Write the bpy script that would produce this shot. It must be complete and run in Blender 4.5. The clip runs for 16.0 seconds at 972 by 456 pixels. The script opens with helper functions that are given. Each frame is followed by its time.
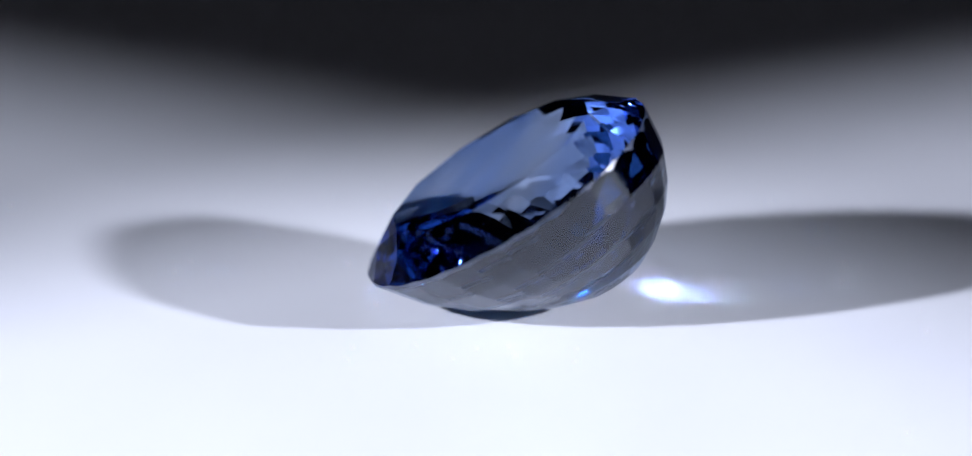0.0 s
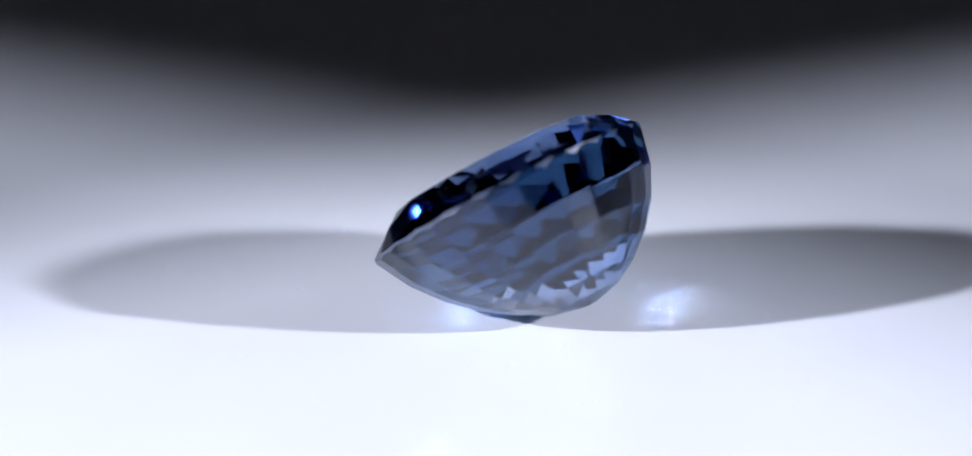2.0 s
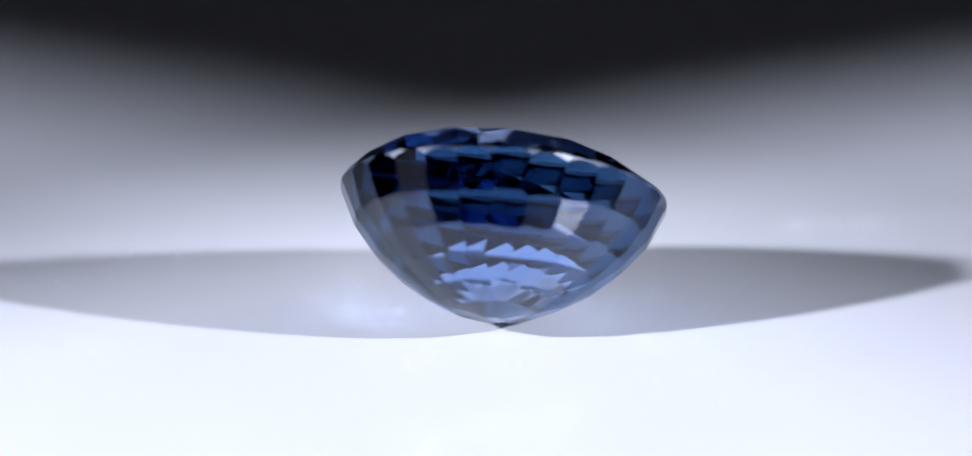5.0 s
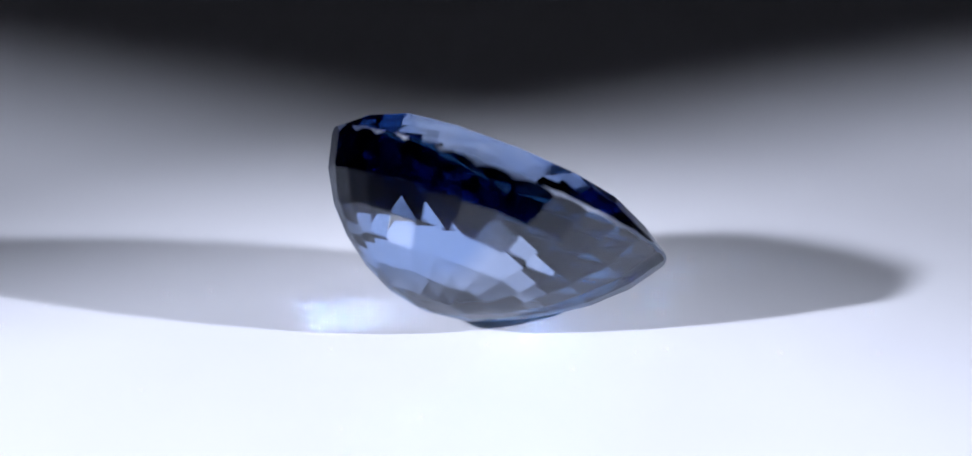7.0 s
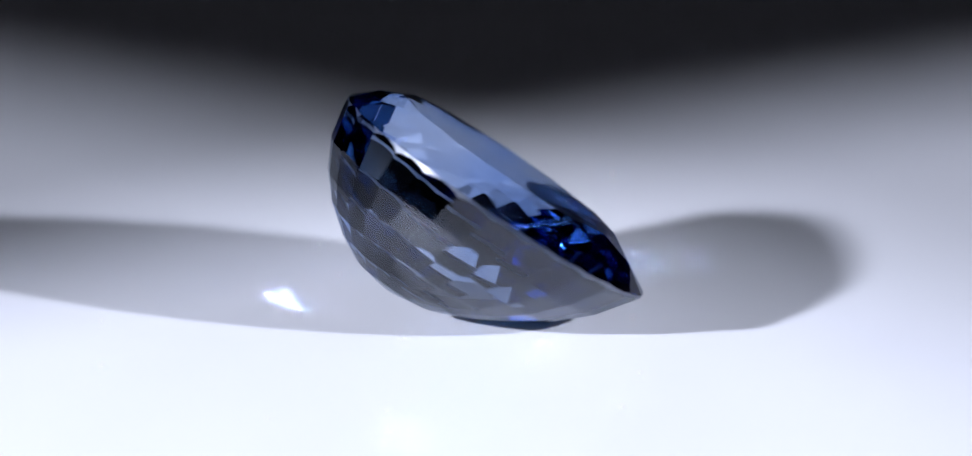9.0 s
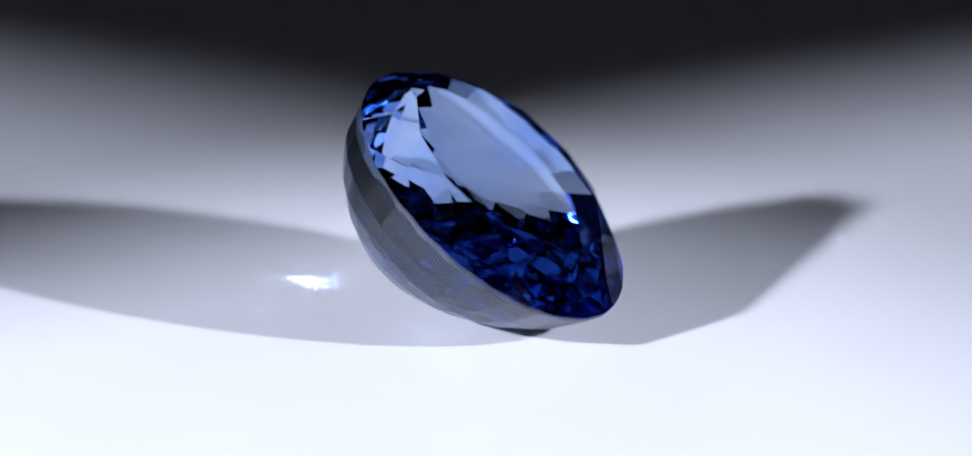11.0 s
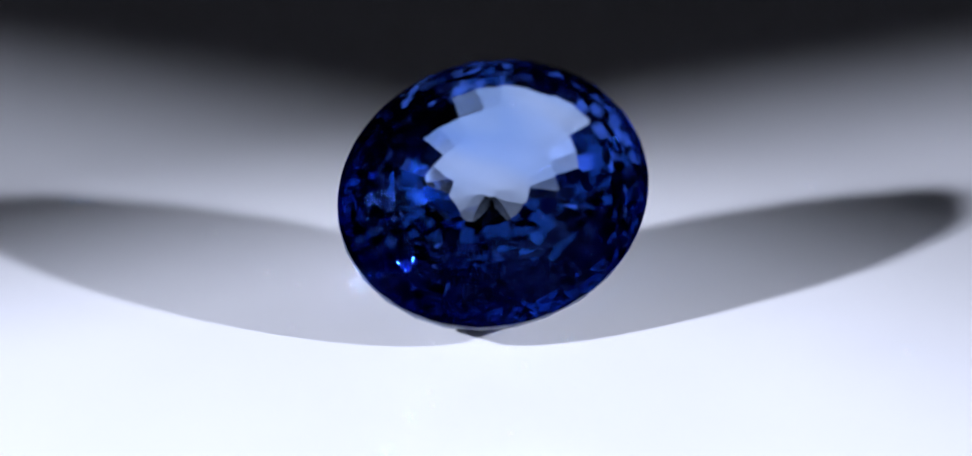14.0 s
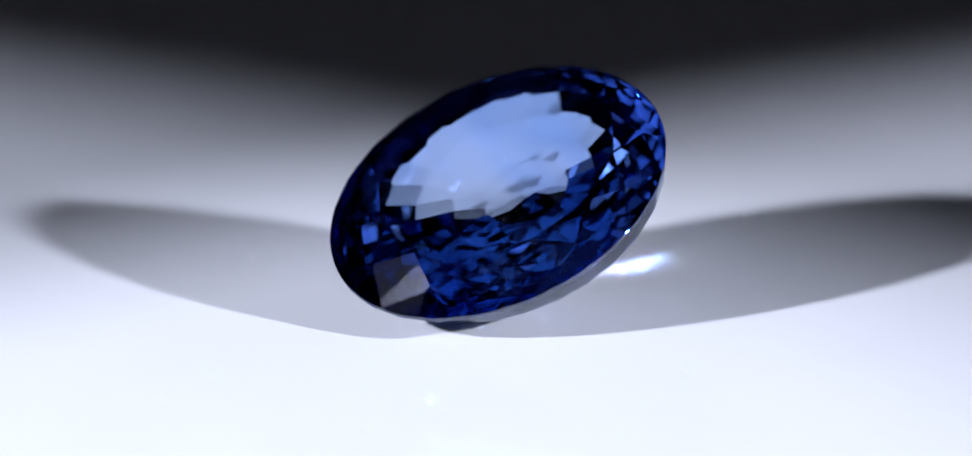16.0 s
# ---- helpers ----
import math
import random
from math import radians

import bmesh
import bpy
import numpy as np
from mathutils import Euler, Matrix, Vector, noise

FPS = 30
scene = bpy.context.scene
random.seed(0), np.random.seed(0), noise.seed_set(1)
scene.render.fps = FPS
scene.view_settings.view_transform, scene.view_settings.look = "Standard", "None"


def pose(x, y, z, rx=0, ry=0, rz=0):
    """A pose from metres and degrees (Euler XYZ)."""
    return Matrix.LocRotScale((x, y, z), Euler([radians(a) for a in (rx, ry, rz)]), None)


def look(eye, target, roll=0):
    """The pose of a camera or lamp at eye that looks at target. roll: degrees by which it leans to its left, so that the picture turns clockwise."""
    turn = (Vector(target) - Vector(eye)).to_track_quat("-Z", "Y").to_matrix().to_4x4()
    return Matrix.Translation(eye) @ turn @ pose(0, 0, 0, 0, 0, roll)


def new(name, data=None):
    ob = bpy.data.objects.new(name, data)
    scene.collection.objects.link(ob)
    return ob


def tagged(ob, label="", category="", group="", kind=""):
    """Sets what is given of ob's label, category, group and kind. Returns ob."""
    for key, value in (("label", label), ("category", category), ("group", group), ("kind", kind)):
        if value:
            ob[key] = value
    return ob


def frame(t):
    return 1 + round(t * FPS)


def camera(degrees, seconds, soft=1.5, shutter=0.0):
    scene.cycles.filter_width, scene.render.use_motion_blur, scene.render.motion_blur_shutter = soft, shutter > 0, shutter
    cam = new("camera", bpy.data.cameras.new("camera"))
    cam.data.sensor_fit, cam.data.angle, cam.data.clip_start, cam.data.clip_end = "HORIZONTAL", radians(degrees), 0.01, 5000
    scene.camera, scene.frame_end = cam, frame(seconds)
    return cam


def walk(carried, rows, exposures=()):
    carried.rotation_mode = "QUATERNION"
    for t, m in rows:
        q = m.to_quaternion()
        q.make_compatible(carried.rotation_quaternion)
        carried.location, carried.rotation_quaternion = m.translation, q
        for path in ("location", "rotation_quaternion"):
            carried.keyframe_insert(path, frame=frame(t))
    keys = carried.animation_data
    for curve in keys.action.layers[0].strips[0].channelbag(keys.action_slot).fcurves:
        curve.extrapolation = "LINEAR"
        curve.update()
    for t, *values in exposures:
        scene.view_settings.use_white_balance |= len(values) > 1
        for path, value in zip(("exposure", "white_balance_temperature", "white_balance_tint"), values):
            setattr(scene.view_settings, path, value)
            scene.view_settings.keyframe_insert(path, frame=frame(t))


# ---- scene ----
MM = 0.001
FOV, DIST, PITCH = 8.098, 229.51 * MM, radians(18.944)

# ---- camera: a macro lens on a stand, quite still ----
cam = camera(FOV, 16.0)
EYE = Vector((0, -DIST * math.cos(PITCH), DIST * math.sin(PITCH)))
AIM = Vector((-0.459 * MM, 2.710 * MM * math.sin(PITCH), 2.710 * MM * math.cos(PITCH)))
walk(cam, [(0.0, look(EYE, AIM)), (16.0, look(EYE, AIM))])
cam.data.dof.use_dof = True
cam.data.dof.focus_distance = DIST - 2 * MM
cam.data.dof.aperture_fstop = 30.0

# ---- light: two small spot lamps in a dark room ----
world = bpy.data.worlds.new("dark_room")
scene.world = world
world.use_nodes = True
world.node_tree.nodes["Background"].inputs[0].default_value = (0.78, 0.82, 1.2, 1)
world.node_tree.nodes["Background"].inputs[1].default_value = 0.0006


def spot(name, azimuth, elevation, distance, aim, watts, degrees, blend, size, colour):
    """A spot lamp seen from the stone at that azimuth and elevation."""
    a, e = radians(azimuth), radians(elevation)
    at = Vector((math.cos(a) * math.cos(e), math.sin(a) * math.cos(e), math.sin(e))) * distance
    lamp = bpy.data.lights.new(name, "SPOT")
    lamp.energy, lamp.spot_size, lamp.spot_blend, lamp.shadow_soft_size = watts, radians(degrees), blend, size
    lamp.color = colour
    ob = new(name, lamp)
    ob.matrix_world = look(at, aim)
    return ob


# azimuth, elevation and distance from the stone
EAST, WEST = (-23.09, 22.69, 0.356), (208.35, 24.34, 0.326)
spot("spot_lamp_east", *EAST, (-45.5 * MM, 2.3 * MM, 0), 8.7, 9.73, 0.06, 0.0080, (0.865, 0.925, 1.15))
spot("spot_lamp_west", *WEST, (13.3 * MM, -10.65 * MM, 0), 9.0, 10.38, 0.06, 0.0080, (0.865, 0.922, 1.15))
scene.view_settings.exposure = 0.0
scene.cycles.blur_glossy = 0.0
scene.cycles.use_guiding = True
scene.cycles.use_surface_guiding = True
scene.cycles.guiding_training_samples = 0
scene.cycles.surface_guiding_probability = 0.7
scene.cycles.sample_clamp_indirect = 0.0
scene.cycles.max_bounces, scene.cycles.glossy_bounces, scene.cycles.transmission_bounces = 24, 20, 20


# ---- materials ----
def material(name):
    m = bpy.data.materials.new(name)
    m.use_nodes = True
    return m, m.node_tree.nodes, m.node_tree.links


def white_acrylic():
    m, n, l = material("white_acrylic")
    b = n["Principled BSDF"]
    co = n.new("ShaderNodeTexCoord")
    fine, broad = n.new("ShaderNodeTexNoise"), n.new("ShaderNodeTexNoise")
    fine.inputs["Scale"].default_value, broad.inputs["Scale"].default_value = 2500, 140
    fine.inputs["Detail"].default_value, broad.inputs["Detail"].default_value = 3, 4
    ramp = n.new("ShaderNodeMapRange")
    ramp.inputs["To Min"].default_value, ramp.inputs["To Max"].default_value = 0.28, 0.40
    mix = n.new("ShaderNodeMix")
    mix.data_type = "RGBA"
    mix.inputs["A"].default_value, mix.inputs["B"].default_value = (0.83, 0.83, 0.84, 1), (0.87, 0.87, 0.88, 1)
    bump = n.new("ShaderNodeBump")
    bump.inputs["Strength"].default_value, bump.inputs["Distance"].default_value = 0.03, 0.00001
    for t in (fine, broad):
        l.new(co.outputs["Object"], t.inputs["Vector"])
    l.new(broad.outputs["Fac"], ramp.inputs["Value"])
    l.new(broad.outputs["Fac"], mix.inputs["Factor"])
    l.new(fine.outputs["Fac"], bump.inputs["Height"])
    l.new(mix.outputs["Result"], b.inputs["Base Color"])
    l.new(ramp.outputs["Result"], b.inputs["Roughness"])
    l.new(bump.outputs["Normal"], b.inputs["Normal"])
    b.inputs["Specular IOR Level"].default_value = 0.3
    b.inputs["Coat Weight"].default_value, b.inputs["Coat Roughness"].default_value = 1.0, 0.03
    b.inputs["Coat IOR"].default_value = 1.49
    return m


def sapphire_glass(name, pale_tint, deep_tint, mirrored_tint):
    """Clear sapphire in zones, tinted more violet in the top and more grey-green below; light absorbed inside is put
    into the tints.
    """
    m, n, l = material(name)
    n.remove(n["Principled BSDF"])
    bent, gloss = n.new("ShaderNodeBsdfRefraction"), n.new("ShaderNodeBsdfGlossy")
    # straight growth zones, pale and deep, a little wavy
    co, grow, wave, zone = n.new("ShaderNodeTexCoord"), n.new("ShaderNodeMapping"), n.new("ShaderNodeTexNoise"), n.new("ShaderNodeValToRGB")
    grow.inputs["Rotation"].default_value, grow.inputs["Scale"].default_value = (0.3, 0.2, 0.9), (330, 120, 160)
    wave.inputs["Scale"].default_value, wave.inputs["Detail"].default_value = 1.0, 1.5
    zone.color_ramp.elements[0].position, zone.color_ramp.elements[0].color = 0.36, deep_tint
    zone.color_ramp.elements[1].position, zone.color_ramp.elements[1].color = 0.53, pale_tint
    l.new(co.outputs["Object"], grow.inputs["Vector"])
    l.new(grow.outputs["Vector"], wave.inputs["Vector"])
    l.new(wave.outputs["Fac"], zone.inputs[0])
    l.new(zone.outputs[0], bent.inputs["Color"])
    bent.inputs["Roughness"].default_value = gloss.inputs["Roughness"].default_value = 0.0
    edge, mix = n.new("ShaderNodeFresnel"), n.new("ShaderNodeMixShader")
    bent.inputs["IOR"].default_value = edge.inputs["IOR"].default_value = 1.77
    # light lost on a full mirroring's longer way through the stone is put into its tint
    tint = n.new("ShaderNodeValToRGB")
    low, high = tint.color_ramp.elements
    # weaker reflections, as of the sheet on a facet, are dimmed by colour
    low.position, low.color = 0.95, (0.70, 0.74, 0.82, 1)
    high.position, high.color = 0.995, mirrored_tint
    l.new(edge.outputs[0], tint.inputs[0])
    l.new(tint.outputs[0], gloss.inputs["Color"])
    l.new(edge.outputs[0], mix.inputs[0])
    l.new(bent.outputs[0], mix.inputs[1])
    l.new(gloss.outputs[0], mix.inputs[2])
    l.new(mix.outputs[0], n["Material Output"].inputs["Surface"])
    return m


def frosted_sapphire():
    """The ground, unpolished rim."""
    m, n, l = material("frosted_blue_sapphire")
    b = n["Principled BSDF"]
    noise_map, ramp = n.new("ShaderNodeTexNoise"), n.new("ShaderNodeMapRange")
    noise_map.inputs["Scale"].default_value, noise_map.inputs["Detail"].default_value = 4000, 4
    ramp.inputs["To Min"].default_value, ramp.inputs["To Max"].default_value = 0.25, 0.5
    l.new(noise_map.outputs["Fac"], ramp.inputs["Value"])
    l.new(ramp.outputs["Result"], b.inputs["Roughness"])
    b.inputs["Base Color"].default_value = (0.12, 0.18, 0.32, 1)
    b.inputs["Transmission Weight"].default_value, b.inputs["IOR"].default_value = 0.88, 1.77
    return m


ACRYLIC, FROSTED = white_acrylic(), frosted_sapphire()
# the top's dark mirrored tint puts the dimness seen through the pavilion into colour
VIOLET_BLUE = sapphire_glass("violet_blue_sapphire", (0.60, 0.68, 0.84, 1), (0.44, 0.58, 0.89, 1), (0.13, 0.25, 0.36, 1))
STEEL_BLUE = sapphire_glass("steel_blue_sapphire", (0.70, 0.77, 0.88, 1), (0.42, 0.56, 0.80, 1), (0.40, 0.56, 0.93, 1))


# ---- the white sheet ----
def sheet():
    bm = bmesh.new()
    top = [bm.verts.new((0.6 * x, 0.6 * y, 0)) for x, y in ((-1, -1), (1, -1), (1, 1), (-1, 1))]
    low = [bm.verts.new((v.co.x, v.co.y, -0.005)) for v in top]
    bm.faces.new(top)
    bm.faces.new(low[::-1])
    for i in range(4):
        bm.faces.new((top[i - 1], low[i - 1], low[i], top[i]))
    me = bpy.data.meshes.new("floor")
    bm.to_mesh(me)
    me.materials.append(ACRYLIC)
    return tagged(new("floor", me), "smooth white acrylic sheet lit by two spots", "floor", kind="structure")


sheet()

# ---- the two small table lamps that light the stone ----
def plain(name, colour, roughness, metallic=0.0):
    m, n, l = material(name)
    b = n["Principled BSDF"]
    grain, ramp = n.new("ShaderNodeTexNoise"), n.new("ShaderNodeMapRange")
    grain.inputs["Scale"].default_value = 300
    ramp.inputs["To Min"].default_value, ramp.inputs["To Max"].default_value = roughness * 0.85, roughness * 1.15
    l.new(grain.outputs["Fac"], ramp.inputs["Value"])
    l.new(ramp.outputs["Result"], b.inputs["Roughness"])
    b.inputs["Base Color"].default_value, b.inputs["Metallic"].default_value = (*colour, 1), metallic
    return m


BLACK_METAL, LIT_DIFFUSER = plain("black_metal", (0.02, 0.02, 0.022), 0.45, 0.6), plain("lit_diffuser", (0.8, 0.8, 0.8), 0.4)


def glow_from_the_bulb(m, middle, edge, radius):
    """A diffuser that glows most round the bulb behind its middle."""
    n, l = m.node_tree.nodes, m.node_tree.links
    co, flat, far, ramp = n.new("ShaderNodeTexCoord"), n.new("ShaderNodeMapping"), n.new("ShaderNodeVectorMath"), n.new("ShaderNodeMapRange")
    flat.inputs["Scale"].default_value = (1, 1, 0)
    far.operation, ramp.interpolation_type = "LENGTH", "SMOOTHERSTEP"
    for socket, value in zip(("From Min", "From Max", "To Min", "To Max"), (0.0, radius, middle, edge)):
        ramp.inputs[socket].default_value = value
    l.new(co.outputs["Object"], flat.inputs["Vector"])
    l.new(flat.outputs["Vector"], far.inputs[0])
    l.new(far.outputs["Value"], ramp.inputs["Value"])
    n["Principled BSDF"].inputs["Emission Color"].default_value = (0.88, 0.9, 1.12, 1)
    l.new(ramp.outputs["Result"], n["Principled BSDF"].inputs["Emission Strength"])


glow_from_the_bulb(LIT_DIFFUSER, 13.0, 0.25, 0.024)


def turned(name, outline, mat, parent, m, sides=40):
    """A solid turned about its z axis from (radius, height) pairs, as one part of a lamp."""
    bm = bmesh.new()
    rings = [[bm.verts.new((r * math.cos(2 * math.pi * i / sides), r * math.sin(2 * math.pi * i / sides), z)) for i in range(sides)] for r, z in outline]
    for a, b in zip(rings, rings[1:]):
        for i in range(sides):
            bm.faces.new((a[i - 1], a[i], b[i], b[i - 1]))
    bm.faces.new(rings[0][::-1])
    bm.faces.new(rings[-1])
    me = bpy.data.meshes.new(name)
    bm.to_mesh(me)
    for f in me.polygons:
        f.use_smooth = len(f.vertices) == 4
    me.materials.append(mat)
    ob = new(name, me)
    ob.parent, ob.matrix_basis = parent, m
    return ob


def table_lamp(azimuth, elevation, distance):
    a, e = radians(azimuth), radians(elevation)
    at = Vector((math.cos(a) * math.cos(e), math.sin(a) * math.cos(e), math.sin(e))) * distance
    foot = Vector((at.x * 1.22, at.y * 1.22, 0))
    lamp = tagged(new("table_lamp"), "small black metal table lamp with lit round diffuser", "lamp", "lamps beside the stone")
    lamp.location = foot
    head = look(at - foot, -foot)  # -z towards the stone
    turned("diffuser", [(0.0650, -0.0), (0.0650, 0.002)], LIT_DIFFUSER, lamp, head @ pose(0, 0, 0.009))
    turned("housing", [(0.0652, 0.0005), (0.0680, -0.004), (0.0700, 0.001), (0.060, 0.022), (0.020, 0.045), (0.006, 0.047)], BLACK_METAL, lamp, head @ pose(0, 0, 0.011))
    turned("base", [(0.045, 0.0), (0.046, 0.002), (0.046, 0.008), (0.043, 0.011), (0.008, 0.013)], BLACK_METAL, lamp, Matrix.Identity(4))
    top = head @ Vector((0, 0, 0.056))
    curve = bpy.data.curves.new("arm", "CURVE")
    curve.dimensions, curve.bevel_depth, curve.bevel_resolution = "3D", 0.003, 3
    line = curve.splines.new("BEZIER")
    line.bezier_points.add(1)
    lower, upper = line.bezier_points
    lower.co, lower.handle_left, lower.handle_right = (0, 0, 0.012), (0, 0, 0), (0, 0, 0.09)
    upper.co = top
    upper.handle_left, upper.handle_right = head @ Vector((0, 0, 0.075)), head @ Vector((0, 0, 0.04))
    arm = new("arm", curve)
    curve.materials.append(BLACK_METAL)
    arm.parent = lamp
    return lamp


table_lamp(*EAST)
table_lamp(*WEST)

# ---- the stone: an elliptic rim cut by flat facet planes ----
LONG, ASPECT = 5.984 * MM, 0.8229
GIRDLE, CROWN, TABLE, MID = 0.0921 * MM, 1.0700 * MM, 0.7157, 0.8634
DEPTH = 4.4818 * MM
# depth share and width of the pavilion's steps
STEP_RINGS = ((0, 1.0), (0.27, 0.9060), (0.50, 0.7660), (0.68, 0.6090), (0.83, 0.4330), (0.94, 0.2546), (1.0, 0.03))
MAINS, STEPS = 12, 28
CROWN_TURN, STEP_TURN = radians(-7.0), radians(24.0)
PAVILION_LEAN, CROWN_LEAN = Vector((0.2496, 0.1287)), Vector((0.1994, -0.0397))


def spot_on(scale, z, turn):
    """A point of the oval at that scale, height and turn; the stone is a little askew, as it was cut by eye."""
    lean = CROWN_LEAN * max(z - GIRDLE, 0) + PAVILION_LEAN * max(-z - GIRDLE, 0)
    return Vector((LONG * scale * math.cos(turn) + lean.x, LONG * ASPECT * scale * math.sin(turn) + lean.y, z))


def facet_planes():
    """(row, point, outward normal) of every facet."""
    rng = random.Random(7)
    heart, planes = Vector((0, 0, -1 * MM)), []

    def add(row, a, b, c, unsure=0.0):
        n = (b - a).cross(c - a).normalized()
        n = n if n.dot(a - heart) > 0 else -n
        n = (n + Vector([rng.gauss(0, unsure) for _ in range(3)])).normalized()
        planes.append((row, (a + b + c) / 3, n))

    top = CROWN + GIRDLE
    w = math.pi / MAINS
    mid_z = GIRDLE + CROWN * (1 - MID * math.cos(w)) / (1 - TABLE)
    add("table", spot_on(TABLE, top, 0), spot_on(TABLE, top, 2), spot_on(TABLE, top, 4))
    for k in range(MAINS):
        a = CROWN_TURN + 2 * w * k
        t, g, m = spot_on(TABLE, top, a), spot_on(1, GIRDLE, a), spot_on(MID, mid_z, a + w)
        before = spot_on(MID, mid_z, a - w)
        add("upper_kite_facet", t, m, before, 0.005)
        add("lower_kite_facet", g, m, before, 0.005)
        add("star_facet", t, m, spot_on(TABLE, top, a + 2 * w), 0.005)
        add("break_facet", m, g, spot_on(1, GIRDLE, a + w), 0.005)
        add("break_facet", m, spot_on(1, GIRDLE, a + w), spot_on(1, GIRDLE, a + 2 * w), 0.005)
    h = math.pi / STEPS
    rng = random.Random(1855)
    for (u, wide), (v, narrow) in zip(STEP_RINGS, STEP_RINGS[1:]):
        upper, lower = -GIRDLE - u * DEPTH, -GIRDLE - v * DEPTH
        for j in range(STEPS):
            a = STEP_TURN + 2 * h * j
            add("step_facet", spot_on(wide, upper, a - h), spot_on(wide, upper, a + h), spot_on(narrow, lower, a + h), 0.009 if u == 0 else 0.013)
    add("culet", *[spot_on(0.03, -GIRDLE - 0.995 * DEPTH, q) for q in (0, 2, 4)])
    return planes


def cut_stone():
    """The closed solid, with the row that each face belongs to."""
    bm = bmesh.new()
    n = 96
    rim = [[bm.verts.new((LONG * math.cos(2 * math.pi * i / n), LONG * ASPECT * math.sin(2 * math.pi * i / n), z)) for i in range(n)] for z in (-9 * MM, 4 * MM)]
    # metres times 100 while cutting, for the sake of the tolerances
    for v in bm.verts:
        v.co *= 100
    bm.faces.new(rim[0][::-1])
    bm.faces.new(rim[1])
    for i in range(n):
        bm.faces.new((rim[0][i - 1], rim[0][i], rim[1][i], rim[1][i - 1]))
    planes = facet_planes()
    for row, at, normal in planes:
        geom = bm.verts[:] + bm.edges[:] + bm.faces[:]
        cut = bmesh.ops.bisect_plane(bm, geom=geom, dist=1e-6, plane_co=at * 100, plane_no=normal, clear_outer=True)
        edges = [e for e in cut["geom_cut"] if isinstance(e, bmesh.types.BMEdge)]
        if len(edges) > 2:
            bmesh.ops.contextual_create(bm, geom=edges)
    bmesh.ops.remove_doubles(bm, verts=bm.verts[:], dist=1e-4)
    bmesh.ops.recalc_face_normals(bm, faces=bm.faces[:])
    for v in bm.verts:
        v.co /= 100
    rows = {}
    for f in bm.faces:
        f.normal_update()
        best, row = 0.99996, "girdle"
        for name, at, normal in planes:
            fit = f.normal.dot(normal)
            if fit > best and abs((f.calc_center_median() - at).dot(normal)) < 0.02 * MM:
                best, row = fit, name
        rows.setdefault(row, []).append([v.co.copy() for v in f.verts])
    bm.free()
    return rows


def part(name, faces, parent, label=""):
    bm = bmesh.new()
    seen = {}
    for f in faces:
        vs = []
        for v in f:
            key = tuple(round(c, 9) for c in v)
            if key not in seen:
                seen[key] = bm.verts.new(v)
            vs.append(seen[key])
        bm.faces.new(vs)
    me = bpy.data.meshes.new(name)
    bm.to_mesh(me)
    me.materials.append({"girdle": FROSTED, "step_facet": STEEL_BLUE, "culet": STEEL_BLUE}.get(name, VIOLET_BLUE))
    ob = new(name, me)
    ob.parent = parent
    return tagged(ob, label)


LABELS = {"girdle": "thin frosted unpolished rim", "table": "large flat polished oval top facet"}


def sapphire():
    gem = tagged(new("sapphire"), "oval faceted deep blue sapphire lying tilted on white sheet", "gemstone")
    for row, faces in sorted(CUT.items()):
        for group in [faces] if row == "girdle" else [[f] for f in faces]:
            part(row, group, gem, LABELS.get(row, ""))
    return gem


CUT = cut_stone()
GEM = sapphire()
TILT = pose(0, 0, 0, 34.426) @ pose(0, 0, 0, 0, -0.619) @ pose(0, 0, 0, 0, 0, 48.873)
LOWEST = min((TILT @ v).z for faces in CUT.values() for f in faces for v in f)
REST = Matrix.Translation((-0.1600 * MM, 0.2265 * MM, -LOWEST)) @ TILT


def motions():
    """The stone turns slowly on the spot about the upright axis."""
    walk(GEM, [(k / 2, pose(0, 0, 0, 0, 0, -88.079 - 18.4577 * k / 2) @ REST) for k in range(33)])


motions()
